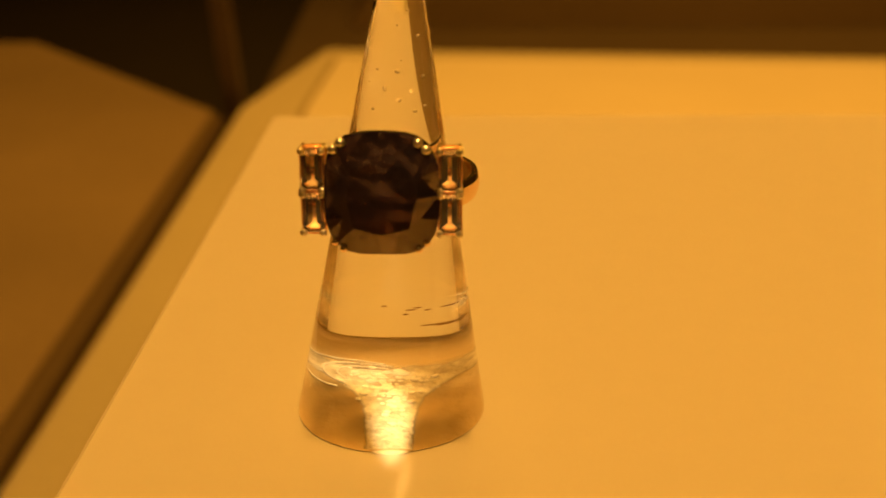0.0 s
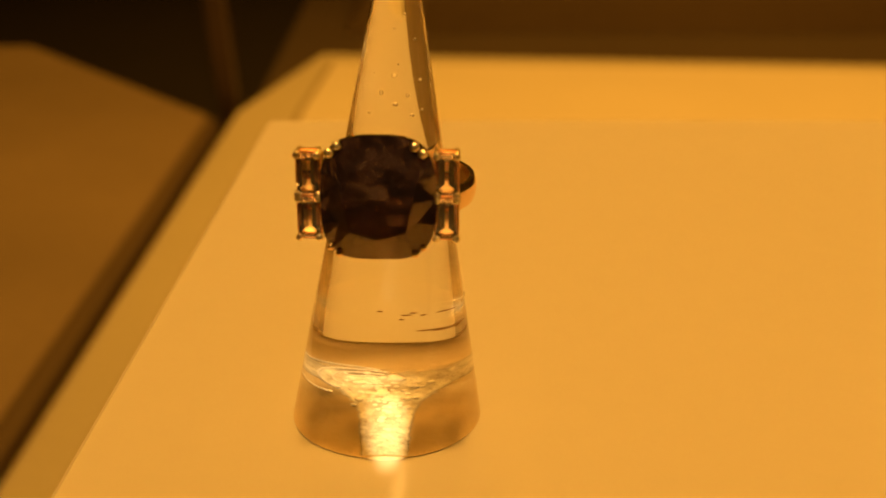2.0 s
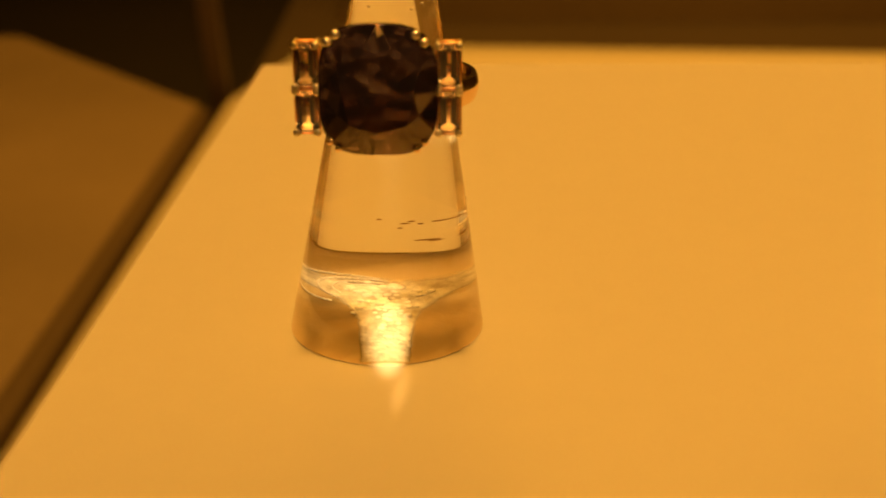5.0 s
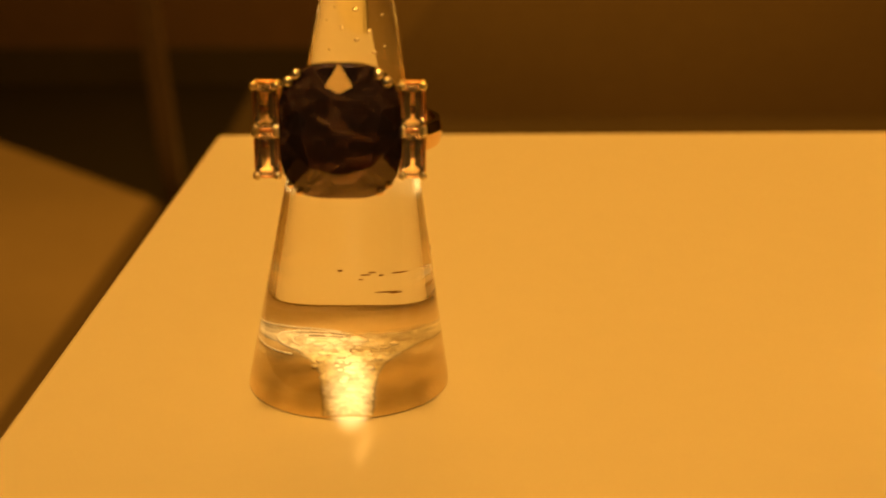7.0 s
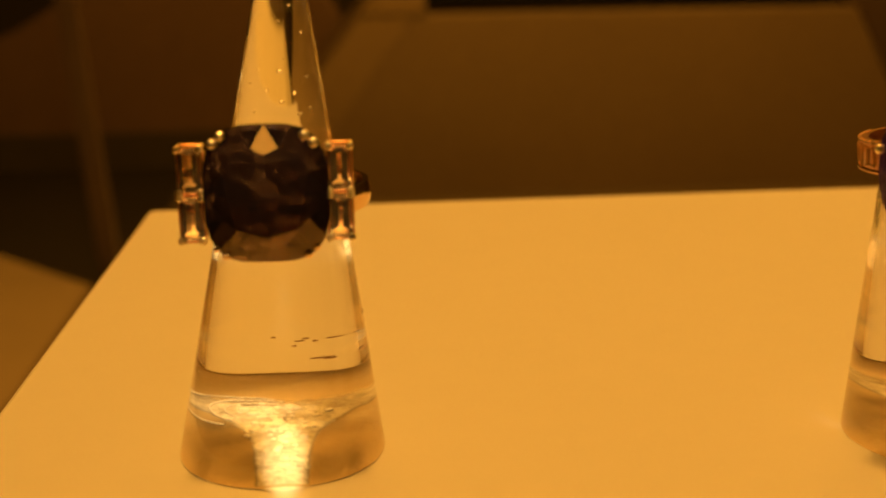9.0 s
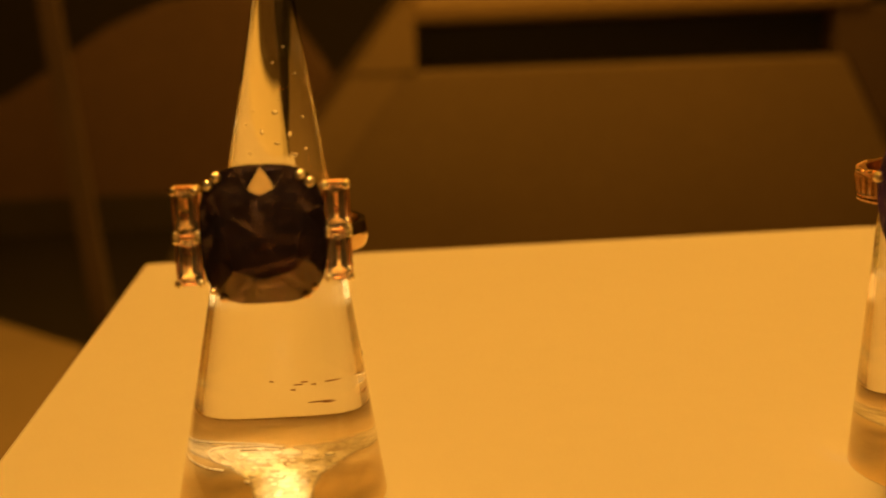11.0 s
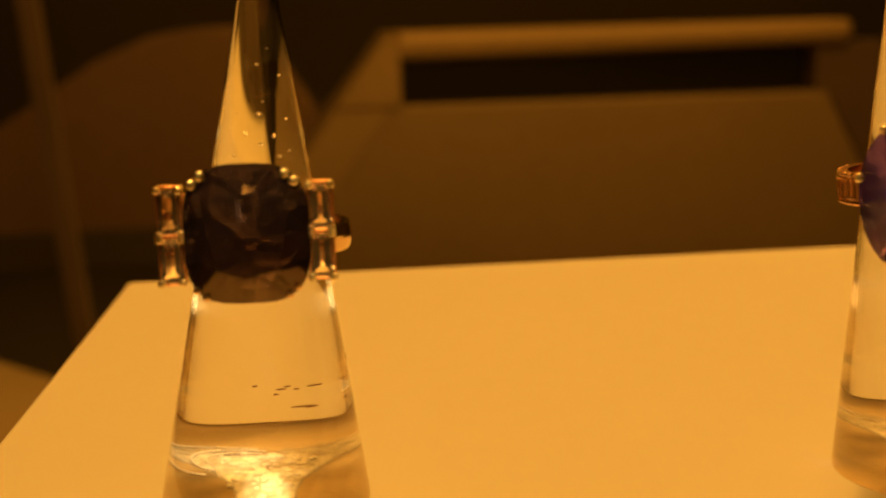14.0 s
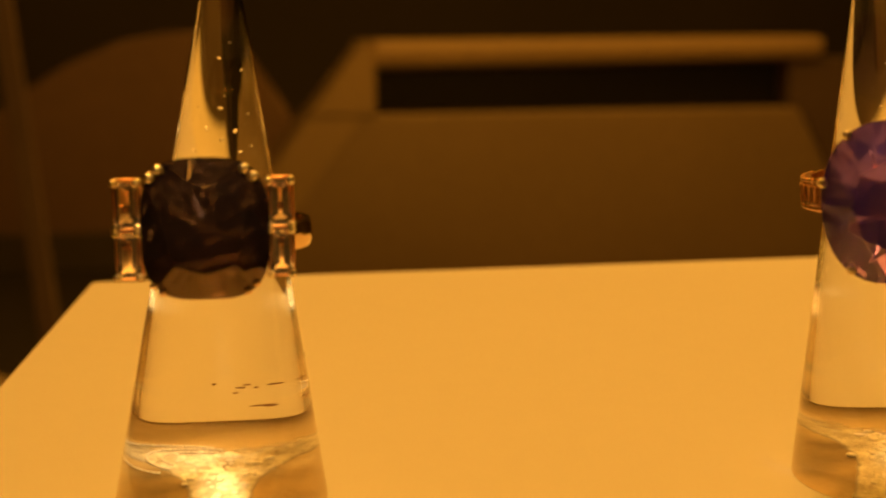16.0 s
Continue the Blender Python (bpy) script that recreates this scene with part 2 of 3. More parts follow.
tagged(part("wall_west", box(-4.15, -4, -2.5, 6.2, FLOOR_Z, 2.6), WALL), "near-black wall of the showroom", "wall", kind="structure")
tagged(part("ceiling", box(-4, 4, -2.5, 6.2, 2.6, 2.7), WALL), "near-black ceiling of the showroom", "ceiling", kind="structure")

tagged(part("carpet", box(-0.468, 3.9, -2.3, 5.9, FLOOR_Z, FLOOR_Z + 0.006), CARPET), "dark brown carpet on the black floor", "carpet", kind="structure")

# ---- low platforms ----
platform = thing("display_platform", "low white platform with cut corners under the plinth", "platform", pose(0.4, 1.4, FLOOR_Z))
ax = Matrix.Translation((-0.4, -1.4, -FLOOR_Z))
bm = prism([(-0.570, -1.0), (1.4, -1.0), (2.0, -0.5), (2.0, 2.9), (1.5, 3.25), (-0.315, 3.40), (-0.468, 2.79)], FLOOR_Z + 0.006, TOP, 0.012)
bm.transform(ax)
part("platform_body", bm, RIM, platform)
bm = prism([(-0.30, -0.8), (1.5, -0.8), (1.8, -0.4), (1.8, 2.9), (1.3, 3.17), (-0.268, 3.27), (-0.305, 2.76)], TOP - 0.002, TOP + 0.006, 0.003)
bm.transform(ax)
part("inlaid_panel", bm, PLATFORM, platform)
# slightly raised darker strip that paints the shade round the panel's edge
bm = prism([(-0.318, -0.82), (1.52, -0.82), (1.82, -0.4), (1.82, 2.915), (1.31, 3.188), (-0.283, 3.288), (-0.322, 2.76)], TOP - 0.002, TOP + 0.002, 0.001)
bm.transform(ax)
part("groove_shade_strip", bm, GROOVE_SHADE, platform, "tan strip for the shade in the groove round the panel")

near = thing("display_platform", "low brown platform with cut corners beside the white one", "platform", pose(-1.2, 1.6, FLOOR_Z))
ax = Matrix.Translation((1.2, -1.6, -FLOOR_Z))
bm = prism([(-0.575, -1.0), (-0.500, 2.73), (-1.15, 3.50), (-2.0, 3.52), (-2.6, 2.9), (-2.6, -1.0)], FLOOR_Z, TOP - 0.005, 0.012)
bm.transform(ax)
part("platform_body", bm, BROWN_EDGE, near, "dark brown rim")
bm = prism([(-0.610, -0.9), (-0.528, 2.750), (-1.155, 3.485), (-1.99, 3.505), (-2.5, 2.8), (-2.5, -0.9)], TOP - 0.007, TOP, 0.003)
bm.transform(ax)
part("inlaid_panel", bm, PLATFORM_BROWN, near)

post = thing("corner_post", "thin leaning bronze post between the two low platforms", "post", pose(-0.487, 2.86, FLOOR_Z))
bm = box(-0.024, 0.024, -0.018, 0.018, 0.0, 2.6, 0.004)
bm.transform(Matrix(((1, 0, -0.085, 0), (0, 1, 0, 0), (0, 0, 1, 0), (0, 0, 0, 1))))
part("shaft", bm, POST, post)

# ---- far counters ----
counter = thing("display_counter", "brown slant-ended display counter with a black recess", "counter", pose(0.9, 4.2, FLOOR_Z))
ax = Matrix.Translation((-0.9, -4.2, -FLOOR_Z))
bm = upright([(-0.30, FLOOR_Z), (2.12, FLOOR_Z), (1.815, -0.20), (0.155, -0.20)], 4.0, 4.6, 0.01)
bm.transform(ax)
part("front_panel", bm, PANEL, counter)
# thin strip added to carry the lighter tone of the lit end
bm = upright([(-0.27, FLOOR_Z + 0.01), (-0.09, FLOOR_Z + 0.01), (0.33, -0.205), (0.160, -0.205)], 3.995, 4.02)
bm.transform(ax)
part("lit_edge_strip", bm, LIT_SIDE, counter, "slanted edge strip in a lighter, lit tone")
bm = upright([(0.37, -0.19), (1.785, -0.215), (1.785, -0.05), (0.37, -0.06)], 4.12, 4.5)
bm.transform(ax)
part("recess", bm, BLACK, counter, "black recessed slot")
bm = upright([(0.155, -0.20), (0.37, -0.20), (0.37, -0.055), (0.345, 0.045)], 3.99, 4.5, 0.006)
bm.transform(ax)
part("end_cheek", bm, LIT_SIDE, counter)
bm = upright([(0.345, -0.05), (1.90, -0.035), (1.90, 0.04), (0.36, 0.04)], 3.985, 4.5, 0.030)
bm.transform(ax)
part("ledge", bm, LEDGE, counter, "tan ledge over the recess")
bm = upright([(1.785, -0.195), (1.83, -0.195), (2.13, FLOOR_Z), (2.30, FLOOR_Z), (2.02, -0.035), (1.785, -0.035)], 4.02, 4.5, 0.006)
bm.transform(ax)
part("end_cheek", bm, POST, counter, "dark bronze end cheek")

screen = thing("display_counter", "dim brown display counter by the dark wall", "counter", pose(-0.4, 4.9, FLOOR_Z))
ax = Matrix.Translation((0.4, -4.9, -FLOOR_Z))
bm = upright([(-2.6, FLOOR_Z), (0.26, FLOOR_Z), (0.186, -0.47), (0.111, -0.234), (-0.007, -0.061), (-0.08, 0.045), (-0.162, 0.078), (-0.33, 0.072), (-0.504, 0.045), (-0.70, -0.04), (-0.881, -0.15), (-1.05, -0.30), (-1.35, -0.42), (-2.6, -0.42)], 4.7, 5.1, 0.03)
bm.transform(ax)
part("front_panel", bm, DIM, screen)
bm = box(-2.6, 0.24, 4.685, 4.699, FLOOR_Z, -0.66, 0.002)
bm.transform(ax)
part("base_board", bm, WALL, screen, "near-black base board")


# ---- plinth ----
plinth = thing("plinth", "white raised display plinth with a thin top board", "plinth", pose(0.25, 0.03, TOP))
ax = Matrix.Translation((-0.25, -0.03, -TOP))
bm = prism([(-0.0498, -0.072), (0.60, -0.072), (0.60, 0.1735), (-0.0401, 0.1735)], -0.010, 0.0, 0.0009)
bm.transform(ax)
part("top_board", bm, WHITE, plinth)
bm = box(0.03, 0.55, -0.05, 0.11, TOP + 0.006, -0.010, 0.002)
bm.transform(ax)
part("column", bm, WHITE, plinth)


# ---- ring stands ----
def stand(m, r, h, cut, lean, swirl, label):
    """A clear cone on its round foot, with the toned sheet and glue fan in it."""
    ob = thing("ring_stand", label, "ring stand", m, "ring stands on the plinth")
    rows = []
    for z in (0.0, 0.0003, 0.0012, h * 0.15, h * 0.35, h * 0.6, h * 0.8, cut - 0.001, cut):
        f = 1 - z / h
        rr = r * f - (0.00006 if z == 0 else 0.0) - (0.0009 if z == cut and cut < h * 0.97 else 0)
        rows.append([(lean[0] * z / h + rr * math.cos(a), lean[1] * z / h + rr * math.sin(a), z) for a in [math.tau * i / 96 for i in range(96)]])
    cone = part("cone", rings_mesh(rows), ACRYLIC, ob, "clear acrylic cone", True)
    cone.visible_shadow = False
    mesh = cone.data
    mesh.polygons[len(mesh.polygons) - 1].use_smooth = False
    mesh.polygons[len(mesh.polygons) - 2].use_smooth = False
    # added opaque sheet for the refracted tones of the foot, rising towards the back
    def skin(x, y, lift=0.0):
        return (x, y, 0.00015 + lift + 0.262 * max(0.0, y + math.sqrt(max(0.0, r * r - x * x))))

    k = 72
    rim = [(math.cos(math.tau * i / k), math.sin(math.tau * i / k)) for i in range(k)]
    rows = []
    for f in (0.04, 0.15, 0.3, 0.45, 0.6, 0.75, 0.88, 0.996):
        row = []
        for c, q in rim:
            z = skin(r * f * c, r * f * q)[2]
            rr = r * f * (1 - z / h)
            row.append((rr * c + lean[0] * z / h, rr * q + lean[1] * z / h, z))
        rows.append(row)
    bm = rings_mesh(rows, False, True)
    uv, rim_uv = bm.loops.layers.uv.new("spread"), bm.loops.layers.uv.new("margin")
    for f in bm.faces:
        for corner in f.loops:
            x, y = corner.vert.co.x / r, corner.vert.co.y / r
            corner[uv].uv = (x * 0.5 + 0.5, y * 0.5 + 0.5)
            # paler along the front rim, darker along the middle of the back rim
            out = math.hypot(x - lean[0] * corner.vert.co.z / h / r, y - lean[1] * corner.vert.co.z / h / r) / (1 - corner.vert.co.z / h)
            corner[rim_uv].uv = (max(0.0, out - 0.52) / 0.48 * min(1.0, max(0.0, 0.35 - y) * 2), max(0.0, out - 0.55) / 0.45 * max(0.0, 1 - (x / 0.85) ** 4) * (1 if y > 0 else 0))
    part("foot_sheet", bm, FOOT_SHEET, cone, "brown sheet added in the clear foot for its dim tones", True)
    bm = bmesh.new()
    path = []
    for i in range(31):
        a = math.radians(48 + 84 * i / 30)
        z = skin(r * math.cos(a), r * math.sin(a))[2] + 0.0001
        path.append(Vector((0.975 * r * (1 - z / h) * math.cos(a) + lean[0] * z / h, 0.975 * r * (1 - z / h) * math.sin(a) + lean[1] * z / h, z)))
    for p, q in zip(path, path[1:]):
        rod(bm, p, q, 0.00010, sides=6)
    part("foot_rim_line", bm, RIM_LINE, cone, "thin dark line added at the foot's back rim", True)
    # glue fan drawn as the focused light: narrow front stem, opening towards the back
    wob = random.Random(swirl)
    knots = ((0.0, 0.24), (0.14, 0.222), (0.27, 0.214), (0.36, 0.225), (0.43, 0.26), (0.49, 0.32), (0.54, 0.42), (0.59, 0.55), (0.64, 0.69), (0.69, 0.80), (0.74, 0.86), (0.9, 0.88))
    left, right = [], []
    for i in range(41):
        v = 0.008 + 0.715 * i / 40
        j = max(q for q in range(len(knots) - 1) if knots[q][0] <= v)
        (v0, w0), (v1, w1) = knots[j], knots[j + 1]
        w = w0 + (w1 - w0) * (v - v0) / (v1 - v0)
        left.append((-w * r * (1.08 + wob.uniform(-0.03, 0.03)), (2 * v - 1) * r * 0.985))
        right.append((w * r * (1.12 + wob.uniform(-0.03, 0.03)), (2 * v - 1) * r * 0.985))
    bm = bmesh.new()
    rows = []
    for (xa, ya), (xb, yb) in zip(left, right):
        up = 0.40 * (len(rows) / 40) ** 3 * r
        row = []
        for q in range(13):
            x, y, z = skin(xa + (xb - xa) * q / 12, ya + up * (abs(q - 6) / 6) ** 1.5, 0.0003 * math.sin(math.pi * q / 12) + 0.00003)
            keep = min(1.0, 0.97 * r * (1 - z / h) / math.hypot(x, y))
            row.append(bm.verts.new((x * keep + lean[0] * z / h, y * keep + lean[1] * z / h, z)))
        rows.append(row)
    for ra, rb in zip(rows, rows[1:]):
        for q in range(12):
            bm.faces.new((ra[q], ra[q + 1], rb[q + 1], rb[q]))
    uv = bm.loops.layers.uv.new("spread")
    where = {}
    for i, row in enumerate(rows):
        for q, vert in enumerate(row):
            where[vert] = (q / 12, i / 40)
    for face in bm.faces:
        for corner in face.loops:
            corner[uv].uv = where[corner.vert]
    part("glue_light_fan", bm, GLUE, cone, "glossy pale glue fan in the shape of focused light", True)
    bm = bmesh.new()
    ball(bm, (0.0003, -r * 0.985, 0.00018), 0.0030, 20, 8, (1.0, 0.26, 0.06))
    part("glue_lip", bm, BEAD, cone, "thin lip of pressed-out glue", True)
    bm = bmesh.new()
    for n in range(110):
        v = wob.uniform(0.40, 0.66) if n % 3 else wob.uniform(0.2, 0.7)
        x = wob.gauss(0, 0.05 + 0.24 * max(0.0, v - 0.25)) * r
        ball(bm, skin(x, (2 * v - 1) * r, 0.00030), wob.uniform(0.00020, 0.00062), 10, 7, (1, 1, 0.55))
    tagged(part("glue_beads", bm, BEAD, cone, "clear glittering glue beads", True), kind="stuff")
    # swirls of glue, thin raised nested hooks beside the stem
    for n in range(4 if swirl == 3 else 0):
        bm = bmesh.new()
        path = []
        grow = 1.0 - 0.24 * n
        for i in range(25):
            u = math.radians(48 + (205 - 12 * n) * i / 24)
            x = -0.30 + (0.07 if n else 0.0) + 0.02 * n + 0.27 * grow * math.cos(u) + (0.12 * math.cos(u) if math.cos(u) > 0 else 0.0)
            v = 0.630 + 0.115 * grow * math.sin(u)
            path.append(Vector(skin(x * r, (2 * v - 1) * r, 0.00036)))
        for p, q in zip(path, path[1:]):
            rod(bm, p, q, 0.00015 - 0.00002 * n, sides=6)
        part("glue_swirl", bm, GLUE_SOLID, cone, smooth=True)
    # dark flecks low on the far side
    flecks = ((-0.055, 0.0142, 1.6), (0.05, 0.0135, 3.0), (0.075, 0.0139, 2.2), (0.03, 0.0127, 1.6), (0.11, 0.0134, 1.5), (0.17, 0.0137, 3.0), (0.13, 0.0105, 6.0), (0.25, 0.0107, 4.0), (0.16, 0.0103, 3.0))
    for x, z, wide in flecks if swirl == 3 else flecks[1:4]:
        bm = bmesh.new()
        rr = r * (1 - z / h) * 0.985
        ball(bm, (x * r + lean[0] * z / h, math.sqrt(rr * rr - x * x * r * r), z), 0.00012, 7, 5, (wide, 1, 0.9))
        part("speck", bm, SPECK, cone)
    # air bubbles in the upper cone and a bright bead added for a flank glint
    face = Vector((0, -0.64, 0.77)).to_track_quat("Z", "Y").to_matrix().to_4x4()
    for x, z, size, tall in ((-0.0011, 0.0543, 0.00018, 1.0), (0.0017, 0.0559, 0.00034, 1.2), (0.0005, 0.0532, 0.00022, 2.6), (0.0019, 0.0517, 0.00034, 1.0), (-0.0008, 0.0503, 0.00024, 1.0), (0.0030, 0.0527, 0.00022, 2.2), (0.0036, 0.0499, 0.00030, 1.0), (0.0046, 0.0507, 0.00020, 1.0), (0.0042, 0.0551, 0.00020, 1.3), (-0.0010, 0.0592, 0.00012, 1.3), (0.0021, 0.0577, 0.00016, 1.0), (-0.0003, 0.0562, 0.00016, 1.0), (0.0016, 0.0628, 0.00018, 1.3), (0.0036, 0.0612, 0.00017, 1.5), (0.0026, 0.0650, 0.00020, 0.8)):
        bm = bmesh.new()
        place = ((x if swirl == 3 else -x) + lean[0] * (z / h - 0.6), lean[1] * z / h + wob.uniform(0.0, 0.0016), z)
        bmesh.ops.create_uvsphere(bm, u_segments=12, v_segments=8, radius=size, matrix=Matrix.Translation(place) @ face @ Matrix.Diagonal((0.9, tall, 0.4, 1)))
        part("bubble", bm, BUBBLE, cone, smooth=True)
    bm = bmesh.new()
    z = 0.0205
    ball(bm, (lean[0] * z / h + r * (1 - z / h) * 0.995, lean[1] * z / h + 0.0006, z), 0.00032, 10, 7, (0.6, 1, 2.0))
    part("glint_bead", bm, BUBBLE, cone, "bright bead added for a glint on the cone's flank", True)
    return ob


stand(pose(0.0002, 0, 0), 0.0153, 0.088, 0.0875, (0.0030, 0.0010), 3, "clear acrylic ring cone holding the dark cushion ring")
stand(pose(0.1001, -0.0074, 0, 0, 0, -36), 0.0152, 0.088, 0.0875, (-0.0070, -0.0051), 8, "clear acrylic ring cone holding the purple oval ring")


# ---- cut stones ----
def outline(a, b, power, k, turn=0.0):
    pts = []
    for i in range(k):
        t = math.tau * (i + turn) / k
        c, s = math.cos(t), math.sin(t)
        q = (abs(c) ** power + abs(s) ** power) ** (-1 / power)
        pts.append((a * q * c, b * q * s))
    return pts


def brilliant_gem(a, b, power, table, crown, depth):
    """A brilliant-cut stone that faces -y: kite facets from the table's corners to the girdle, stars and girdle facets between."""
    def at(deg, s, y):
        c, q = math.cos(math.radians(deg)), math.sin(math.radians(deg))
        g = s * (abs(c) ** power + abs(q) ** power) ** (-1 / power)
        return bm.verts.new((a * g * c, y, b * g * q))

    bm = bmesh.new()
    # corners between the kites, drawn closer to the upright axis
    between = (26, 72, 108, 154, 206, 252, 288, 334)
    flat = [at(45 * i, table, -crown) for i in range(8)]
    mid = [at(d, 0.5 * (1 + table) - 0.105, -crown * 0.765) for d in between]
    top = [at(11.25 * i, 1.0, -0.00030 * (1 - math.cos(math.tau * i / 8))) for i in range(32)]
    low = [at(11.25 * i, 1.0, 0.0006) for i in range(32)]
    pav = [at(d, 0.60, depth * 0.60) for d in between]
    keel = [at(45 * i, 0.16, depth) for i in range(8)]
    bm.faces.new(flat)
    bm.faces.new(keel)
    for i in range(32):
        n = (i + 1) % 32
        bm.faces.new((low[i], low[n], top[n], top[i]))
    for i in range(8):
        n = (i + 1) % 8
        bm.faces.new((flat[i], flat[n], mid[i]))
        bm.faces.new((keel[i], keel[n], pav[i]))
        for inner, edge in ((flat, top), (keel, low)):
            ring = mid if inner is flat else pav
            bm.faces.new((inner[i], ring[i], edge[4 * i]))
            bm.faces.new((inner[i], edge[4 * i], ring[i - 1]))
            for q in range(4):
                bm.faces.new((ring[i], edge[4 * i + q], edge[(4 * i + q + 1) % 32]))
    return bm


def step_gem(a, b, crown, depth):
    """A step-cut oblong stone facing -y."""
    c = min(a, b) * 0.35
    def loop(s, y):
        x, z = a - (1 - s) * a * 0.9, b - (1 - s) * a * 0.9
        q = c * s
        return [(x, y, z - q), (x - q, y, z), (-x + q, y, z), (-x, y, z - q), (-x, y, -z + q), (-x + q, y, -z), (x - q, y, -z), (x, y, -z + q)]
    return rings_mesh([loop(0.08, depth), loop(0.52, depth * 0.62), loop(1.0, 0.0002), loop(1.0, -0.0001), loop(0.84, -crown * 0.6), loop(0.66, -crown)])


def hoop(r, thick, tall_front, tall_back, centre_y, dome=0.0):
    """A finger band round the z axis, flat inside, domed outside."""
    profile = [(-0.5, -1.0), (0.48, -1.0)] + [(0.5 + dome / thick * (1 - v * v), v) for v in (-0.97, -0.8, -0.55, -0.25, 0.0, 0.25, 0.55, 0.8, 0.97)] + [(0.48, 1.0), (-0.5, 1.0)]
    rows = []
    for i in range(144):
        t = math.tau * i / 144
        c, s = math.cos(t), math.sin(t)
        hgt = (tall_back + (tall_front - tall_back) * (1 - s) / 2) / 2
        rows.append([((r + u * thick) * c, centre_y + (r + u * thick) * s, v * hgt) for u, v in profile])
    rows.append(rows[0])
    bm = rings_mesh(rows, False, False)
    bmesh.ops.remove_doubles(bm, verts=bm.verts, dist=1e-6)
    return bm


def claw(bm, tip, root, r):
    rod(bm, root, tip, r * 0.72, r * 0.80, 7)
    bmesh.ops.create_uvsphere(bm, u_segments=14, v_segments=10, radius=r, matrix=Matrix.Translation(tip) @ Matrix.Diagonal((1, 0.8, 1, 1)))


# ---- ring with the dark cushion stone ----
ring = thing("jewelled_ring", "gold ring with dark cushion stone and baguette diamonds", "ring", pose(0.0002, 0.0, 0.0413, 0, 0, -2.0))
part("band", hoop(0.0103, 0.0007, 0.0036, 0.0036, 0.0008, 0.00040), GOLD, ring, "plain polished gold band").location = (0.0031, 0, -0.0024)
SX, SZ, SY = 0.0083, 0.0093, -0.0130
stone = part("centre_stone", brilliant_gem(SX, SZ, 3.2, 0.60, 0.00225, 0.0052), DARK_GEM, ring, "nearly black purple cushion-cut stone")
stone.location = (0.0002, SY, 0.0001)
for sx in (-1, 1):
    for sz in (-1, 1):
        for k in (-1, 1):
            bm = bmesh.new()
            ang = math.radians(48 + 4.6 * k)
            c, q = math.cos(ang), math.sin(ang)
            grow = 0.965 * (c ** 3.2 + q ** 3.2) ** (-1 / 3.2)
            tip = (sx * SX * grow * c, SY - 0.0009, sz * SZ * grow * q)
            claw(bm, tip, (tip[0] * 0.80, SY + 0.0045, tip[2] * 0.80), 0.00070 if sz > 0 else 0.00052)
            part("claw", bm, CLAW if sz > 0 else GOLD, ring, "rounded gold claw", True)
bm = rings_mesh([[(x * s, y, z * s) for x, z in outline(SX, SZ, 3.2, 40)] for s, y in ((0.78, SY + 0.0030), (0.84, SY + 0.0026), (0.78, SY + 0.0022))] , False, False)
part("basket_rail", bm, GOLD, ring, "thin gold rail", True)
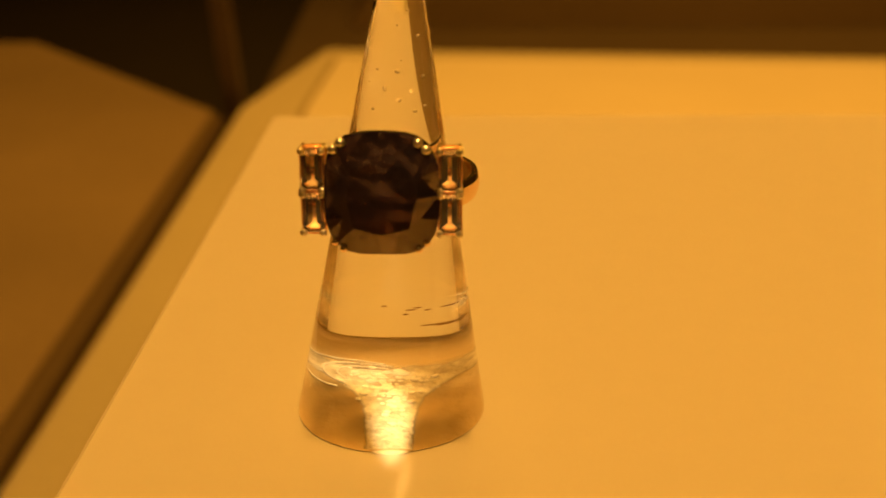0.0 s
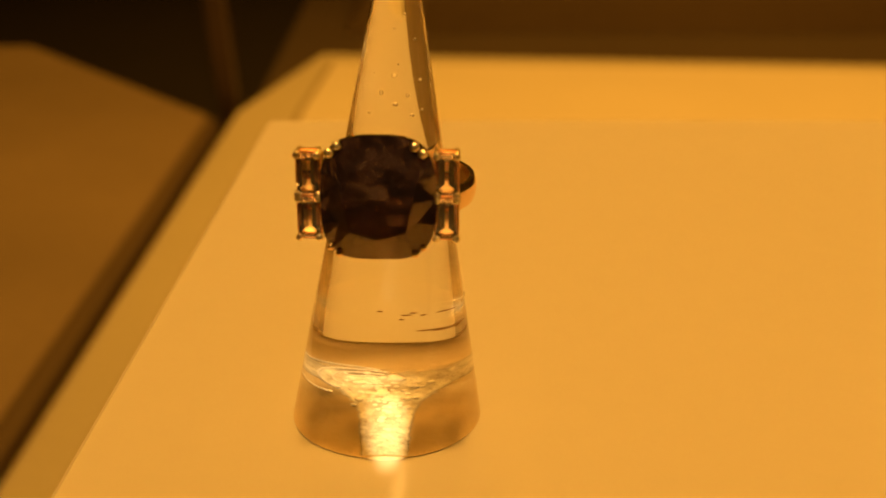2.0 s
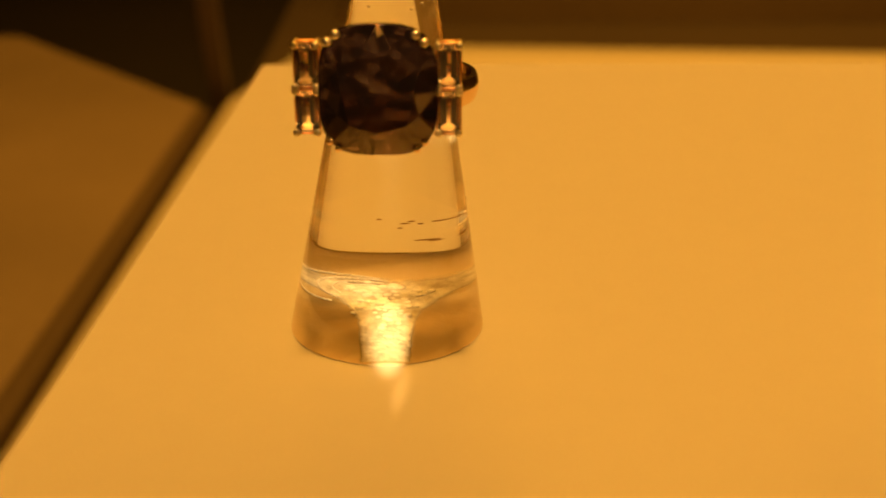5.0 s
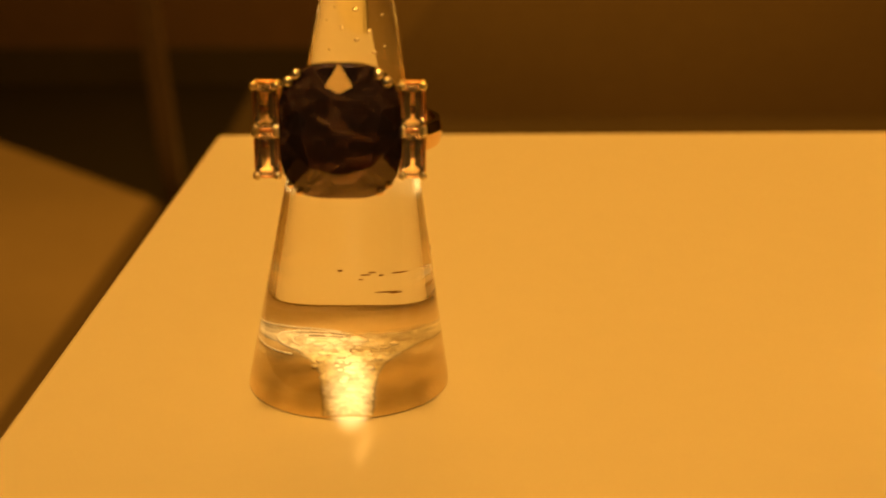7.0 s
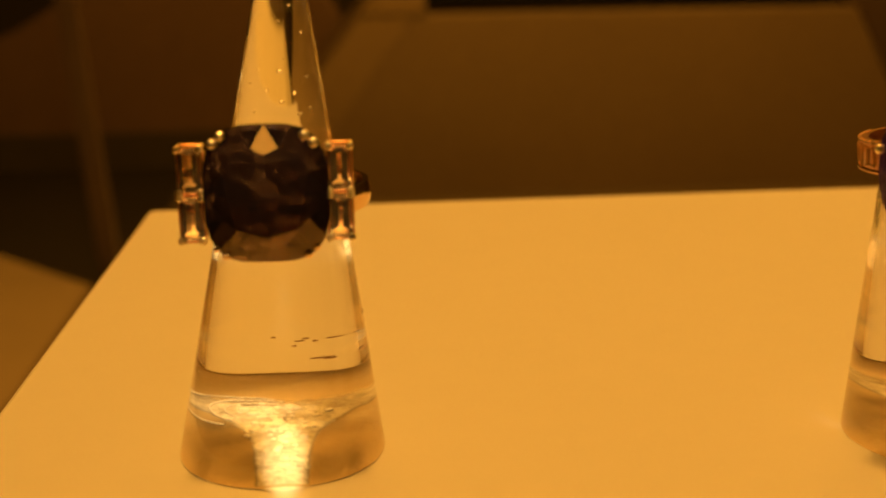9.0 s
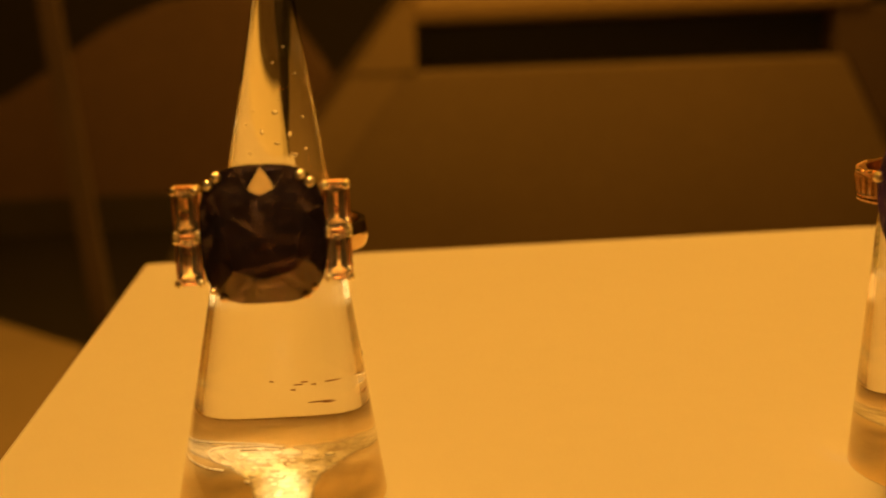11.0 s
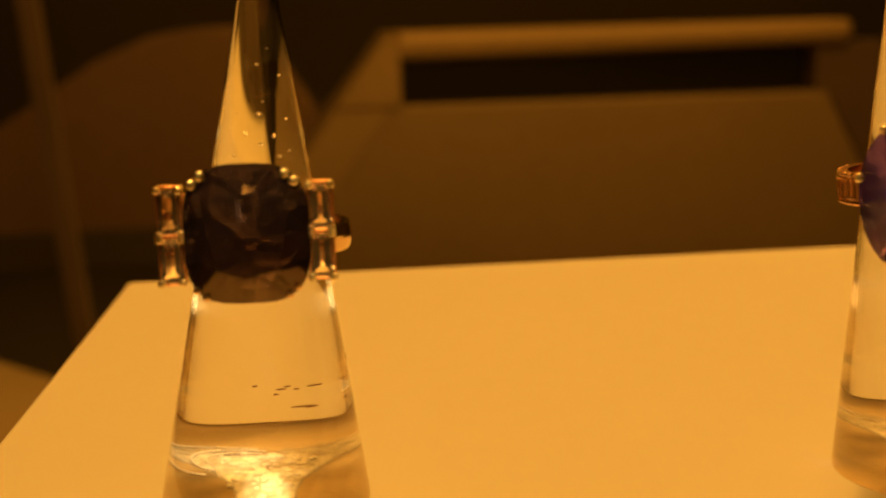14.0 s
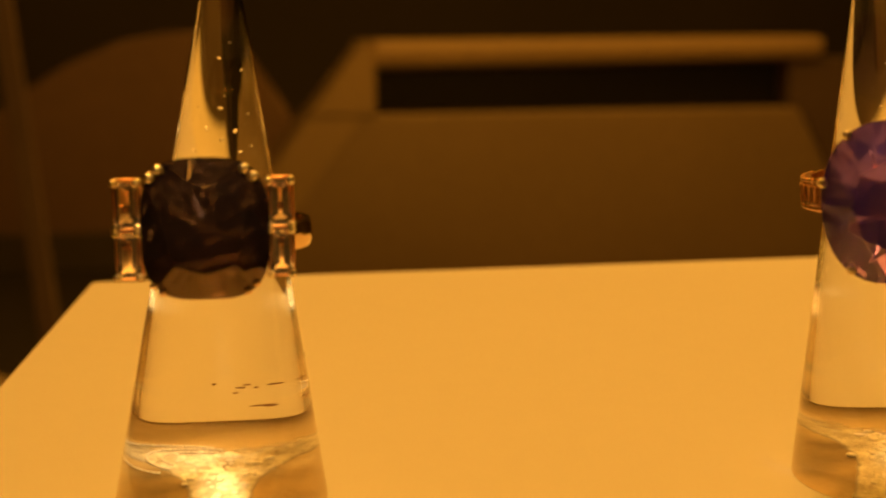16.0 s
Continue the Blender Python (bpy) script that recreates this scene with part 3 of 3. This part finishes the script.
for sx in (-1, 1):
    for sz in (-1, 1):
        d = part("baguette_diamond", step_gem(0.00155, 0.0030, 0.0004, 0.0015), DIAMOND, ring, "clear step-cut baguette diamond")
        d.location = (sx * 0.0099, -0.0118, sz * 0.0033)
        d.visible_shadow = False
        bm = rings_mesh([[(sx * 0.0099 + x * s, y, sz * 0.0033 + z * s) for x, z in outline(0.00175, 0.0033, 6, 28)] for s, y in ((0.82, -0.0090), (0.98, -0.0096), (1.04, -0.0106), (1.04, -0.0113), (0.99, -0.0118), (0.92, -0.0116), (0.87, -0.0108), (0.84, -0.0092))], False, False)
        part("diamond_collet", bm, ROSE, ring, "open gold setting", True)
    bm = box(-0.0016, 0.0016, -0.0001, 0.0003, -0.0054, 0.0050, 0.0001)
    part("shoulder_plate", bm, SATIN_GOLD, ring, "satin gold plate behind the diamonds").location = (sx * 0.0099, -0.0063, 0)
    # tilted leaves added behind the diamonds to throw lamp light forward
    for sz in (-1, 1):
        bm = box(-0.0013, 0.0013, -0.0001, 0.0002, -0.0026, 0.0026, 0.00005)
        bm.transform(Matrix.Rotation(math.radians(-28), 4, "X"))
        part("reflector_leaf", bm, SATIN_GOLD, ring, "tilted gold leaf added to brighten a diamond").location = (sx * 0.0099, -0.0088, sz * 0.0033)
    for sz in (-1, -0.05, 0.05, 1):
        for k in (-1, 1):
            bm = bmesh.new()
            tip = (sx * 0.0099 + k * 0.00145, -0.0124, sz * 0.0062)
            claw(bm, tip, (tip[0], -0.0092, tip[2]), 0.00056)
            part("claw", bm, CLAW, ring, "rounded gold claw", True)
    bm = bmesh.new()
    rod(bm, (sx * 0.0090, -0.0050, 0), (sx * 0.0100, -0.0094, 0.0026), 0.0007)
    rod(bm, (sx * 0.0090, -0.0050, 0), (sx * 0.0100, -0.0094, -0.0026), 0.0007)
    part("shoulder_bridge", bm, GOLD, ring, "", True)

# ---- ring with the purple oval stone ----
ring2 = thing("jewelled_ring", "gold ring with purple oval stone and small diamonds", "ring", pose(0.0962, -0.0074, 0.0436, 0, -4, -25))
part("band", hoop(0.0109, 0.0012, 0.0044, 0.0044, 0.0010), RED_GOLD, ring2, "polished rose-gold band")
stone2 = part("centre_stone", brilliant_gem(0.0086, 0.0110, 2.2, 0.54, 0.0034, 0.0055), PURPLE_GEM, ring2, "purple oval faceted stone")
stone2.location = (0.0, -0.0150, -0.0002)
for ang in (55, 125, 235, 305, 165, 15):
    bm = bmesh.new()
    a = math.radians(ang)
    tip = (0.0087 * math.cos(a), -0.0156, 0.0111 * math.sin(a))
    claw(bm, tip, (tip[0] * 0.8, -0.0105, tip[2] * 0.8), 0.00065)
    part("claw", bm, CLAW, ring2, "rounded gold claw", True)
for sx in (-1, 1):
    for k in range(7):
        a = math.radians(163 + 8.5 * k) if sx < 0 else math.radians(377 - 8.5 * k)
        d = part("small_diamond", step_gem(0.00058, 0.00135, 0.00025, 0.0005), DIAMOND, ring2)
        d.matrix_basis = Matrix.Translation((0.01160 * math.cos(a), 0.0010 + 0.01160 * math.sin(a), 0)) @ Matrix.Rotation(a + math.pi / 2, 4, "Z")
    for sz in (-1, 1):
        bm = bmesh.new()
        path = [math.radians((150 if sx < 0 else 390) - sx * 8 * i) for i in range(11)]
        for p, q in zip(path, path[1:]):
            rod(bm, (0.01150 * math.cos(p), 0.0010 + 0.01150 * math.sin(p), sz * 0.0020), (0.01150 * math.cos(q), 0.0010 + 0.01150 * math.sin(q), sz * 0.0020), 0.00032, sides=8)
        part("channel_rail", bm, RED_GOLD, ring2, "polished gold rail beside the small diamonds", True)
